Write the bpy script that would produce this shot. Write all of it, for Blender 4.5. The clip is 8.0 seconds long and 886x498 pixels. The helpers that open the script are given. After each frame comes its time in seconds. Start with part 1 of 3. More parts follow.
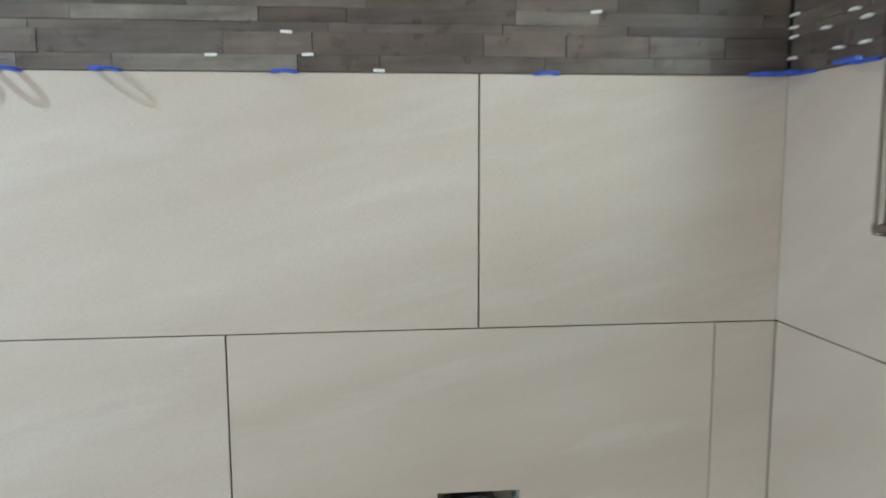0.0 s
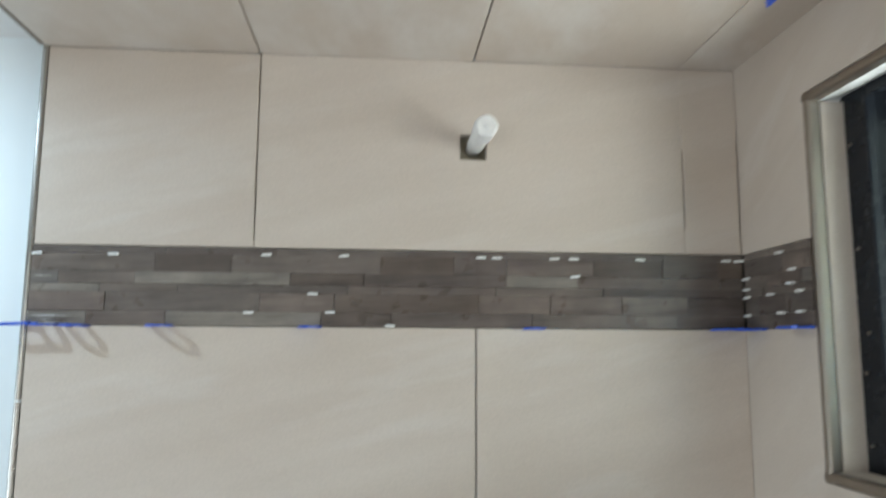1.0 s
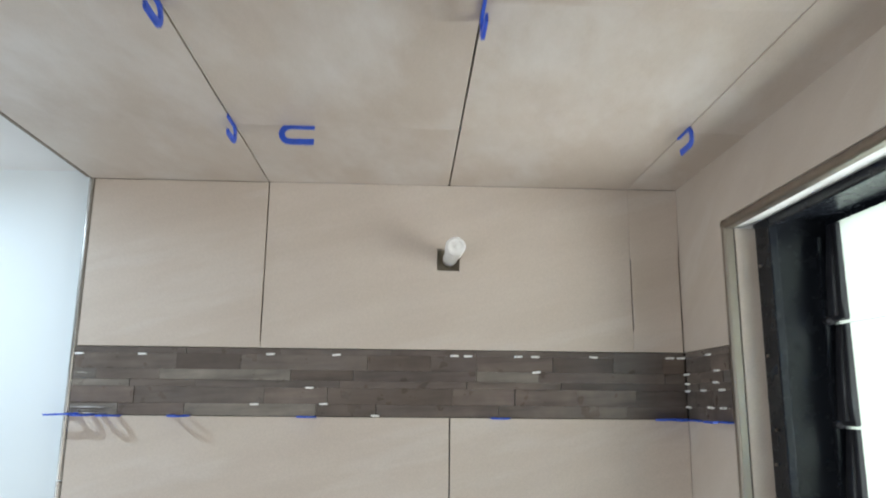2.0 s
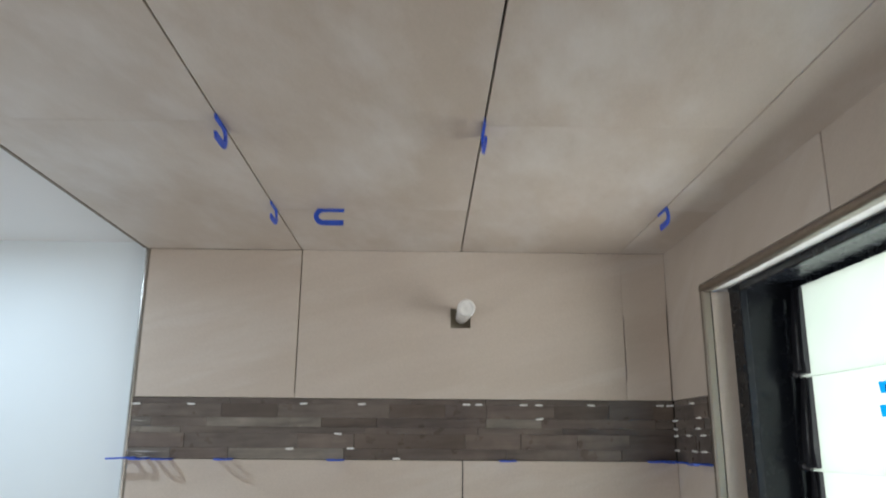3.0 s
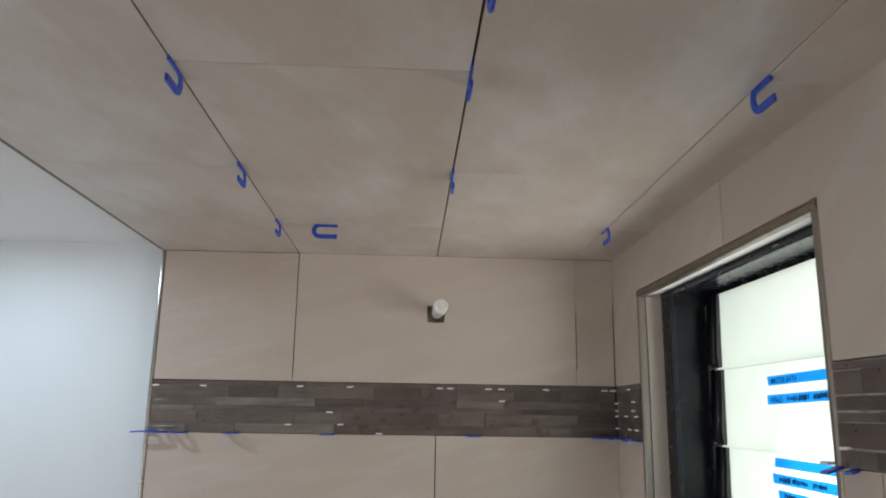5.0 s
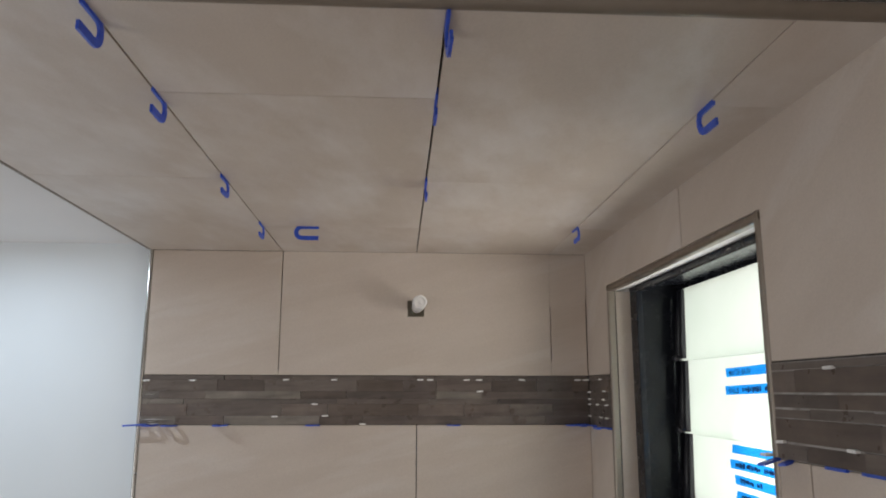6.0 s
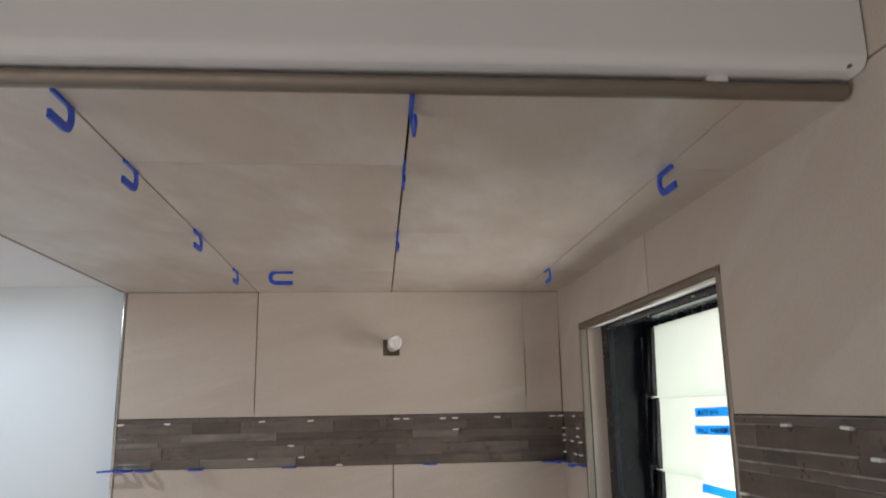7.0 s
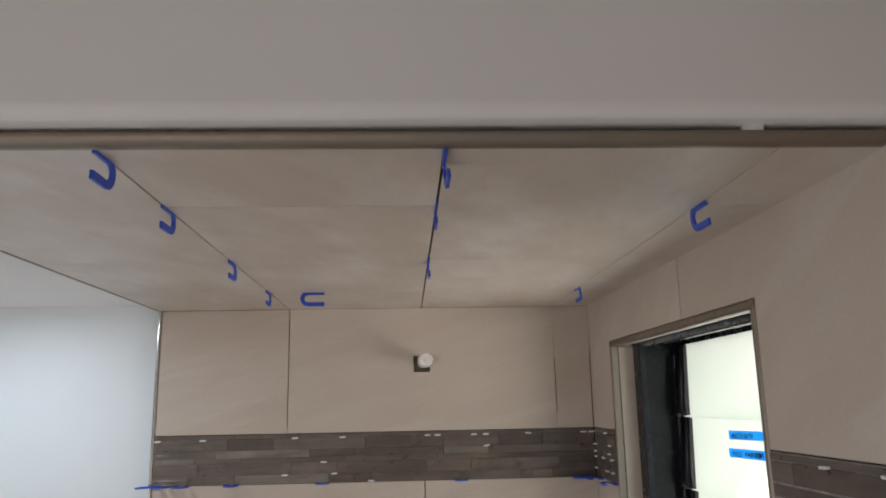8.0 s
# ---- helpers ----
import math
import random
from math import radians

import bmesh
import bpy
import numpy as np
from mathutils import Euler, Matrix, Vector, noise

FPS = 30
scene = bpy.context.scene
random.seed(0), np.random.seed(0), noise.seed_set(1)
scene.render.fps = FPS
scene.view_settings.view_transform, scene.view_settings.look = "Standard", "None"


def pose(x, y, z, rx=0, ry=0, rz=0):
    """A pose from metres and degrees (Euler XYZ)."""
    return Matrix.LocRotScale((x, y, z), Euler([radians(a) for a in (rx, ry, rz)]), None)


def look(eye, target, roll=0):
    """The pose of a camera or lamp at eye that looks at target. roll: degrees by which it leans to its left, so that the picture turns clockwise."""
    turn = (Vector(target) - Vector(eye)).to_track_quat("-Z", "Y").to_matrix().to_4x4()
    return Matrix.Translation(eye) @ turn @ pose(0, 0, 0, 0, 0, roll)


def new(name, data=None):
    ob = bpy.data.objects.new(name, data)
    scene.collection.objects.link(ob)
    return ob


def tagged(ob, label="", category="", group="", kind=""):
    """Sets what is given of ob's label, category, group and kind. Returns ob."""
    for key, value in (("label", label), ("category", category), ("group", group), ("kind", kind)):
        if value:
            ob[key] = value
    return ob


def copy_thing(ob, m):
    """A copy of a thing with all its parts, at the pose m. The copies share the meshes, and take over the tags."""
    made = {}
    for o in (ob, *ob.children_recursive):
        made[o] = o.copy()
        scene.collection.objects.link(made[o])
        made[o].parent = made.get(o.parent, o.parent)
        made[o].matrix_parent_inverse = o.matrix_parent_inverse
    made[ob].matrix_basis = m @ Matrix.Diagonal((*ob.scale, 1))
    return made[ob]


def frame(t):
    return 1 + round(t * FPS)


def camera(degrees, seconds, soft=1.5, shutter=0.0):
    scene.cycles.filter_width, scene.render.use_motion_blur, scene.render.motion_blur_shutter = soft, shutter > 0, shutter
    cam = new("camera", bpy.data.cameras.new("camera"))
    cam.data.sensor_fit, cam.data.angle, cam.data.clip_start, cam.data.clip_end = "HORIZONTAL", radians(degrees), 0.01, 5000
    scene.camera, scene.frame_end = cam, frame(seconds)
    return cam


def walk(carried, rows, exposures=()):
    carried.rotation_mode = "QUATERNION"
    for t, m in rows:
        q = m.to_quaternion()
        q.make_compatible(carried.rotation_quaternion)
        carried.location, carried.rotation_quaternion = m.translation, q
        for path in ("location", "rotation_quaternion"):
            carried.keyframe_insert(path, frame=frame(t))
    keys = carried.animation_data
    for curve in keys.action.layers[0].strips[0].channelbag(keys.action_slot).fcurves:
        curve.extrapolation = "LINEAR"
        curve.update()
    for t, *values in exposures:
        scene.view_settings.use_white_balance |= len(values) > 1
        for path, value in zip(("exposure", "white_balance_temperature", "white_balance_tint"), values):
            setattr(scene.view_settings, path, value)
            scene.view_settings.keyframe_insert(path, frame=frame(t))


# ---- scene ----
cam = camera(62.2, 8.0, soft=1.8, shutter=0.6)
PATH = [
    (0, (-0.008, 0.041, 1.655), (0.193, 2.015, 1.41), -0.2),
    (0.2, (-0.031, -0.005, 1.671), (0.216, 1.969, 1.471), -0.1),
    (0.3, (-0.039, -0.02, 1.686), (0.19, 1.962, 1.561), -0.3),
    (0.5, (-0.047, -0.034, 1.687), (0.205, 1.946, 1.8), 0.6),
    (0.7, (-0.033, -0.054, 1.71), (0.142, 1.929, 1.901), 0.6),
    (0.8, (-0.032, -0.062, 1.721), (0.14, 1.919, 1.931), 0.6),
    (1, (-0.003, -0.087, 1.725), (0.158, 1.888, 1.994), 0.3),
    (1.2, (0.028, -0.118, 1.744), (0.13, 1.855, 2.053), 1.3),
    (1.5, (0.042, -0.183, 1.752), (0.157, 1.781, 2.115), 1.5),
    (1.7, (0.054, -0.219, 1.763), (0.15, 1.741, 2.15), 0.8),
    (2.8, (0.061, -0.404, 1.788), (0.129, 1.539, 2.256), 0.4),
    (3, (0.06, -0.433, 1.789), (0.098, 1.503, 2.29), 0.4),
    (3.5, (0.056, -0.511, 1.792), (0.081, 1.417, 2.325), 0.7),
    (4, (0.063, -0.571, 1.796), (0.093, 1.359, 2.319), 0.9),
    (4.5, (0.063, -0.614, 1.796), (0.121, 1.332, 2.254), 1.2),
    (5.8, (0.08, -0.711, 1.821), (0.191, 1.245, 2.221), 0.2),
    (6, (0.084, -0.721, 1.826), (0.199, 1.239, 2.204), 0.1),
    (6.5, (0.092, -0.738, 1.849), (0.226, 1.219, 2.238), -0.7),
    (7, (0.093, -0.749, 1.872), (0.265, 1.198, 2.293), -1.0),
    (7.5, (0.088, -0.762, 1.898), (0.201, 1.188, 2.331), -0.8),
    (8, (0.086, -0.763, 1.92), (0.187, 1.193, 2.327), -1.1),
]
walk(cam, [(t, look(eye, target, roll)) for t, eye, target, roll in PATH],
     exposures=[(0.0, 0.90, 5980, 5), (0.5, 0.82, 5980, 5), (1.0, 0.77, 6060, 7), (1.5, 0.82, 6150, 9), (3.0, 0.30, 6400, 13), (3.5, 0.16, 6440, 13),
                (4.5, 0.05, 6540, 15), (6.0, 0.05, 6760, 19), (8.0, 0.02, 6900, 20)])

# ---- light ----
XL, XR, YB, ZC = -0.460, 0.503, 0.905, 2.13        # tile faces: left edge, right wall, back wall, ceiling
ROOM_L, ROOM_F, ROOM_Z = -2.0, -2.2, 2.5           # unseen left wall, unseen wall behind the camera, high ceiling
WY0, WY1, WZ0, WZ1 = 0.094, 0.737, 1.577, 2.035    # window hole in the tiling

world = bpy.data.worlds.new("daylight")
scene.world = world
world.use_nodes = True
sky = world.node_tree.nodes.new("ShaderNodeTexSky")
sky.sky_type, sky.sun_disc = "NISHITA", False
sky.sun_elevation, sky.sun_rotation = radians(50), radians(60)
bg = world.node_tree.nodes["Background"]
world.node_tree.links.new(sky.outputs[0], bg.inputs[0])
bg.inputs[1].default_value = 0.1


def area(name, at, target, sx, sy, watts, colour, disk=False):
    lamp = bpy.data.lights.new(name, "AREA")
    lamp.shape = "DISK" if disk else "RECTANGLE"
    lamp.size, lamp.size_y, lamp.energy, lamp.color = sx, sy, watts, colour
    ob = new(name, lamp)
    ob.matrix_world = look(at, target)
    return ob


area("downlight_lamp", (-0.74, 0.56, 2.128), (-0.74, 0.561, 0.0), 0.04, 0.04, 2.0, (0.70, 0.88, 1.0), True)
area("window_daylight", (1.02, 0.24, 1.54), (0.60, 0.42, 1.75), 0.85, 0.9, 11.6, (1.0, 1.0, 0.95))
# Fill lamp added behind the camera; no real doorway is known there.
area("rear_fill", (-0.75, ROOM_F + 0.02, 1.05), (-0.6, 0.0, 0.35), 0.95, 1.9, 6.0, (1.0, 0.90, 0.78))
# Side fill added to brighten the tiling; no window is known on this side.
area("side_fill", (ROOM_L + 0.02, -0.7, 1.0), (0.0, -0.4, 0.52), 1.1, 1.1, 12.5, (0.88, 0.95, 0.97))


# ---- materials ----
def material(name, colour, rough=0.5, metal=0.0):
    m = bpy.data.materials.new(name)
    m.use_nodes = True
    b = m.node_tree.nodes["Principled BSDF"]
    b.inputs["Base Color"].default_value = (*colour, 1)
    b.inputs["Roughness"].default_value = rough
    b.inputs["Metallic"].default_value = metal
    return m, m.node_tree.nodes, m.node_tree.links, b


def noise_at(nodes, links, vec, scale, detail=4.0, rough=0.55):
    n = nodes.new("ShaderNodeTexNoise")
    n.inputs["Scale"].default_value, n.inputs["Detail"].default_value, n.inputs["Roughness"].default_value = scale, detail, rough
    links.new(vec, n.inputs["Vector"])
    return n.outputs["Fac"]


def ramp(nodes, links, fac, stops):
    r = nodes.new("ShaderNodeValToRGB")
    while len(r.color_ramp.elements) < len(stops):
        r.color_ramp.elements.new(0.5)
    for e, (p, c) in zip(r.color_ramp.elements, stops):
        e.position, e.color = p, (*c, 1)
    links.new(fac, r.inputs[0])
    return r.outputs[0]


def mixed(nodes, links, a, b, fac, mode="MIX"):
    m = nodes.new("ShaderNodeMix")
    m.data_type, m.blend_type = "RGBA", mode
    for socket, v in ((m.inputs["Factor"], fac), (m.inputs["A"], a), (m.inputs["B"], b)):
        if isinstance(v, (int, float)):
            socket.default_value = v
        elif isinstance(v, tuple):
            socket.default_value = (*v, 1)
        else:
            links.new(v, socket)
    return m.outputs["Result"]


def bumped(nodes, links, b, height, strength, distance=0.001):
    n = nodes.new("ShaderNodeBump")
    n.inputs["Strength"].default_value, n.inputs["Distance"].default_value = strength, distance
    links.new(height, n.inputs["Height"])
    links.new(n.outputs[0], b.inputs["Normal"])


def coords(nodes, links, turn=(0, 0, 0), scale=(1, 1, 1), shuffle=""):
    """Object coordinates, turned, stretched, and shifted from piece to piece."""
    tc = nodes.new("ShaderNodeTexCoord")
    vec = tc.outputs["Object"]
    if shuffle:
        src = nodes.new("ShaderNodeObjectInfo" if shuffle == "object" else "ShaderNodeNewGeometry")
        out = src.outputs["Random" if shuffle == "object" else "Random Per Island"]
        add = nodes.new("ShaderNodeVectorMath")
        add.operation = "MULTIPLY_ADD"
        add.inputs[1].default_value = (7.3, 5.1, 9.7)
        links.new(out, add.inputs[0])
        links.new(vec, add.inputs[2])
        vec = add.outputs[0]
    rot = nodes.new("ShaderNodeMapping")
    rot.inputs["Rotation"].default_value = [radians(a) for a in turn]
    links.new(vec, rot.inputs["Vector"])
    mp = nodes.new("ShaderNodeMapping")
    mp.inputs["Scale"].default_value = scale
    links.new(rot.outputs[0], mp.inputs["Vector"])
    return vec, mp.outputs[0]


def tile_material(name, turn, scale, shuffle, haze=0.0):
    """Matt beige porcelain with soft slanting sandstone streaks and a few paler veins."""
    m, n, l, b = material(name, (0.5, 0.45, 0.4), 0.42)
    plain, streak = coords(n, l, turn, scale, shuffle)
    c = ramp(n, l, noise_at(n, l, streak, 2.6, 5, 0.6), [(0.28, (0.492, 0.418, 0.350)), (0.5, (0.54, 0.467, 0.4)), (0.72, (0.585, 0.515, 0.448))])
    vein = ramp(n, l, noise_at(n, l, streak, 5.5, 5, 0.55), [(0.54, (0, 0, 0)), (0.64, (0.42, 0.42, 0.42)), (0.74, (0, 0, 0))])
    c = mixed(n, l, c, (0.61, 0.56, 0.51), vein)
    c = mixed(n, l, c, ramp(n, l, noise_at(n, l, plain, 420, 2), [(0.3, (0.9, 0.9, 0.9)), (0.7, (1.06, 1.06, 1.06))]), 0.5, "MULTIPLY")
    c = mixed(n, l, c, ramp(n, l, noise_at(n, l, plain, 3.1, 4), [(0.3, (0.92, 0.9, 0.88)), (0.7, (1.04, 1.05, 1.06))]), 0.6, "MULTIPLY")
    if haze:
        smear = ramp(n, l, noise_at(n, l, streak, 4.2, 7, 0.62), [(0.47, (0, 0, 0)), (0.78, (haze, haze, haze))])
        c = mixed(n, l, c, (0.72, 0.69, 0.66), smear)
    l.new(c, b.inputs["Base Color"])
    r = ramp(n, l, noise_at(n, l, plain, 9, 4), [(0.3, (0.36, 0.36, 0.36)), (0.7, (0.52, 0.52, 0.52))])
    l.new(r, b.inputs["Roughness"])
    bumped(n, l, b, noise_at(n, l, plain, 260, 3), 0.12, 0.0004)
    return m


TILE_BACK = tile_material("beige_porcelain_back", (0, 14, 0), (0.5, 1, 3.2), "object")
TILE_RIGHT = tile_material("beige_porcelain_right", (30, 0, 0), (1, 0.6, 2.6), "object")
TILE_CEIL = tile_material("beige_porcelain_ceiling", (0, 0, 12), (2.0, 0.9, 1), "island", 0.65)


def paint_material(name="white_wall_paint", low=(0.77, 0.77, 0.765), high=(0.82, 0.82, 0.815)):
    m, n, l, b = material(name, low, 0.55)
    plain, _ = coords(n, l)
    l.new(ramp(n, l, noise_at(n, l, plain, 2.3, 4), [(0.3, low), (0.7, high)]), b.inputs["Base Color"])
    bumped(n, l, b, noise_at(n, l, plain, 170, 3), 0.15, 0.0005)
    return m


def mosaic_material(name, dark, light):
    """Honed strips with a lengthwise wood-like grain, toned from strip to strip."""
    m, n, l, b = material(name, dark, 0.4)
    plain, grain = coords(n, l, (0, 3, 0), (7, 7, 75), "object")
    c = ramp(n, l, noise_at(n, l, grain, 1.0, 5, 0.6), [(0.25, tuple(0.8 * v for v in dark)), (0.5, tuple(0.5 * (p + q) for p, q in zip(dark, light))), (0.75, light)])
    info = n.new("ShaderNodeObjectInfo")
    c = mixed(n, l, c, ramp(n, l, info.outputs["Random"], [(0.0, (0.72, 0.72, 0.74)), (1.0, (1.26, 1.24, 1.2))]), 0.8, "MULTIPLY")
    c = mixed(n, l, c, ramp(n, l, noise_at(n, l, plain, 30, 4), [(0.3, (0.78, 0.76, 0.75)), (0.72, (1.2, 1.17, 1.15))]), 0.9, "MULTIPLY")
    l.new(c, b.inputs["Base Color"])
    l.new(ramp(n, l, noise_at(n, l, plain, 40, 3), [(0.3, (0.25, 0.25, 0.25)), (0.7, (0.43, 0.43, 0.43))]), b.inputs["Roughness"])
    bumped(n, l, b, noise_at(n, l, grain, 1.4, 4), 0.25, 0.0006)
    return m


def metal_material(name, colour, rough, along):
    m, n, l, b = material(name, colour, rough, 1.0)
    plain, brushed = coords(n, l, (0, 0, 0), along)
    l.new(ramp(n, l, noise_at(n, l, brushed, 60, 3), [(0.3, (rough - 0.07,) * 3), (0.7, (rough + 0.1,) * 3)]), b.inputs["Roughness"])
    l.new(ramp(n, l, noise_at(n, l, brushed, 9, 4), [(0.3, tuple(0.93 * v for v in colour)), (0.7, colour)]), b.inputs["Base Color"])
    return m


def rough_material(name, a, c, scale, rough, bump):
    m, n, l, b = material(name, a, rough)
    plain, _ = coords(n, l)
    l.new(ramp(n, l, noise_at(n, l, plain, scale, 5), [(0.3, a), (0.7, c)]), b.inputs["Base Color"])
    bumped(n, l, b, noise_at(n, l, plain, scale * 6, 3), bump, 0.001)
    return m


def plastic_material(name, colour, rough, see=0.0):
    m, n, l, b = material(name, colour, rough)
    plain, _ = coords(n, l)
    l.new(ramp(n, l, noise_at(n, l, plain, 120, 3), [(0.3, tuple(0.85 * v for v in colour)), (0.7, tuple(min(1, 1.12 * v) for v in colour))]), b.inputs["Base Color"])
    if see:
        tr = n.new("ShaderNodeBsdfTranslucent")
        tr.inputs[0].default_value = (*[min(1, 1.6 * v) for v in colour], 1)
        mix = n.new("ShaderNodeMixShader")
        mix.inputs[0].default_value = see
        l.new(b.outputs[0], mix.inputs[1])
        l.new(tr.outputs[0], mix.inputs[2])
        l.new(mix.outputs[0], n["Material Output"].inputs[0])
    return m


def frosted_material():
    """Pebbled obscure glass: passes diffused daylight, keeps a soft gloss."""
    m, n, l, b = material("frosted_louvre_glass", (0.75, 0.82, 0.78), 0.35)
    plain, _ = coords(n, l)
    tr = n.new("ShaderNodeBsdfTranslucent")
    l.new(ramp(n, l, noise_at(n, l, plain, 4, 3), [(0.35, (0.54, 0.61, 0.56)), (0.65, (0.60, 0.65, 0.615))]), tr.inputs[0])
    mix = n.new("ShaderNodeMixShader")
    mix.inputs[0].default_value = 0.85
    l.new(b.outputs[0], mix.inputs[1])
    l.new(tr.outputs[0], mix.inputs[2])
    l.new(mix.outputs[0], n["Material Output"].inputs[0])
    bumped(n, l, b, noise_at(n, l, plain, 300, 2), 0.5, 0.0008)
    return m


PAINT = paint_material()
# The same white paint, with the cool light's blue put into its colour.
COOL_LIT = paint_material("white_paint_cool_light", (0.715, 0.775, 0.80), (0.76, 0.82, 0.845))
MOSAIC = {"g": mosaic_material("mosaic_grey", (0.090, 0.075, 0.065), (0.162, 0.137, 0.121)),
          "b": mosaic_material("mosaic_brown", (0.074, 0.056, 0.046), (0.128, 0.102, 0.085)),
          "l": mosaic_material("mosaic_pale_grey", (0.118, 0.106, 0.092), (0.22, 0.2, 0.176)),
          "t": mosaic_material("mosaic_taupe", (0.088, 0.070, 0.061), (0.158, 0.13, 0.114))}
NICKEL = metal_material("satin_nickel", (0.31, 0.27, 0.23), 0.42, (1, 1, 1))
CHROME = metal_material("bright_anodised_edge", (0.46, 0.45, 0.43), 0.24, (1, 1, 0.1))
BACKER = rough_material("dark_backer_board", (0.025, 0.022, 0.02), (0.05, 0.045, 0.04), 40, 0.9, 0.4)
THINSET = rough_material("pale_thinset", (0.42, 0.41, 0.38), (0.58, 0.56, 0.53), 60, 0.9, 0.5)
BEDDING = rough_material("grey_thinset_bed", (0.20, 0.19, 0.175), (0.42, 0.40, 0.375), 38, 0.9, 0.5)
BLUE = plastic_material("blue_shim_plastic", (0.05, 0.135, 0.62), 0.35, 0.3)
WHITE = plastic_material("white_spacer_plastic", (0.78, 0.78, 0.76), 0.4)
SKIM = rough_material("white_skim_coat", (0.48, 0.48, 0.47), (0.62, 0.62, 0.61), 30, 0.6, 0.3)
PIPE = rough_material("white_taped_pipe", (0.66, 0.65, 0.63), (0.84, 0.83, 0.81), 55, 0.55, 0.6)
BLACK = metal_material("black_window_aluminium", (0.010, 0.012, 0.016), 0.22, (1, 1, 1))
BLACK.node_tree.nodes["Principled BSDF"].inputs["Metallic"].default_value = 0.0
BLACK.node_tree.nodes["Principled BSDF"].inputs["Specular IOR Level"].default_value = 0.24
RUBBER = rough_material("black_clip_vinyl", (0.015, 0.016, 0.02), (0.03, 0.03, 0.035), 30, 0.35, 0.2)
GLASS = frosted_material()
TAPE = plastic_material("blue_painters_tape", (0.0, 0.36, 0.72), 0.6, 0.7)
INK = plastic_material("dark_blue_ink", (0.004, 0.02, 0.09), 0.6)
CAVITY = rough_material("wall_cavity_board", (0.3, 0.27, 0.2), (0.42, 0.38, 0.3), 25, 0.9, 0.4)
BRASS = metal_material("rough_brass", (0.35, 0.27, 0.15), 0.4, (1, 1, 1))
# Lightened so that the unseen floor throws light upward.
FLOOR = rough_material("mortar_floor_bounce", (0.5, 0.475, 0.445), (0.62, 0.595, 0.565), 8, 0.85, 0.5)
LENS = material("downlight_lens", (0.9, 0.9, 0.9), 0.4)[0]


# ---- mesh helpers ----
def box(bm, x0, x1, y0, y1, z0, z1):
    v = [bm.verts.new((x, y, z)) for x in (x0, x1) for y in (y0, y1) for z in (z0, z1)]
    for f in ((0, 1, 3, 2), (4, 6, 7, 5), (0, 4, 5, 1), (2, 3, 7, 6), (0, 2, 6, 4), (1, 5, 7, 3)):
        bm.faces.new([v[i] for i in f])


def link(name, bm, mat, parent=None, label="", bevel=0.0, smooth=False):
    if bevel:
        bmesh.ops.bevel(bm, geom=list(bm.edges), offset=bevel, segments=2, profile=0.6, affect="EDGES", clamp_overlap=True)
    bmesh.ops.recalc_face_normals(bm, faces=list(bm.faces))
    me = bpy.data.meshes.new(name)
    bm.to_mesh(me)
    bm.free()
    me.materials.append(mat)
    if smooth:
        me.polygons.foreach_set("use_smooth", [True] * len(me.polygons))
    ob = new(name, me)
    if parent:
        ob.parent = parent
    if label:
        tagged(ob, label)
    return ob


def part(name, bm, mat, parent, label="", bevel=0.0, smooth=False):
    return link(name, bm, mat, parent, label, bevel, smooth)


def slab(bm, outline, place, front, back, chamfer=0.0007):
    """A plate from an outline in the plane of a wall, with a small chamfer round its face. place(u, v, d) gives the point."""
    pts = [Vector(p) for p in outline]
    n = len(pts)
    area2 = sum(pts[i].x * pts[(i + 1) % n].y - pts[(i + 1) % n].x * pts[i].y for i in range(n))
    if area2 < 0:
        pts.reverse()
    inner = []
    for i in range(n):
        a, p, c = pts[i - 1], pts[i], pts[(i + 1) % n]
        n1 = Vector((-(p - a).y, (p - a).x)).normalized()
        n2 = Vector((-(c - p).y, (c - p).x)).normalized()
        k = (n1 + n2)
        inner.append(p + k * (chamfer / max(0.2, 1 + n1.dot(n2))))
    way = 1 if back > front else -1
    rings = [[bm.verts.new(place(q.x, q.y, d)) for q in ring] for ring, d in ((pts, back), (pts, front + way * chamfer), (inner, front))]
    for a, c in zip(rings, rings[1:]):
        for i in range(n):
            bm.faces.new((a[i], a[(i + 1) % n], c[(i + 1) % n], c[i]))
    bm.faces.new(rings[2])
    bm.faces.new(rings[0][::-1])


def on_back(u, v, d):
    return (u, d, v)


def on_right(u, v, d):
    return (d, u, v)


def on_ceiling(u, v, d):
    return (u, v, d)


def rect(u0, u1, v0, v1):
    return [(u0, v0), (u1, v0), (u1, v1), (u0, v1)]


def sweep(bm, profile, path_from, path_to, side, up):
    """A straight moulding: a closed profile of (side, up) points drawn from one end to the other."""
    a, c, s, u = Vector(path_from), Vector(path_to), Vector(side), Vector(up)
    rings = [[bm.verts.new(e + s * p + u * q) for p, q in profile] for e in (a, c)]
    n = len(profile)
    for i in range(n):
        bm.faces.new((rings[0][i], rings[0][(i + 1) % n], rings[1][(i + 1) % n], rings[1][i]))
    bm.faces.new(rings[0][::-1])
    bm.faces.new(rings[1])


def rounded(w, h, r, steps=4):
    """Profile 0..w by 0..h with its two outer corners (at h) rounded."""
    pts = [(0, 0), (w, 0)]
    for cx, a0 in ((w - r, 0), (r, 90)):
        pts += [(cx + r * math.cos(radians(a0 + 90 * i / steps)), h - r + r * math.sin(radians(a0 + 90 * i / steps))) for i in range(steps + 1)]
    return pts


# ---- the room ----
# Unseen floor; its pale colour is there to bounce light onto the ceiling.
bm = bmesh.new()
box(bm, ROOM_L - 0.1, 0.66, ROOM_F - 0.1, 1.03, -0.1, 0.0)
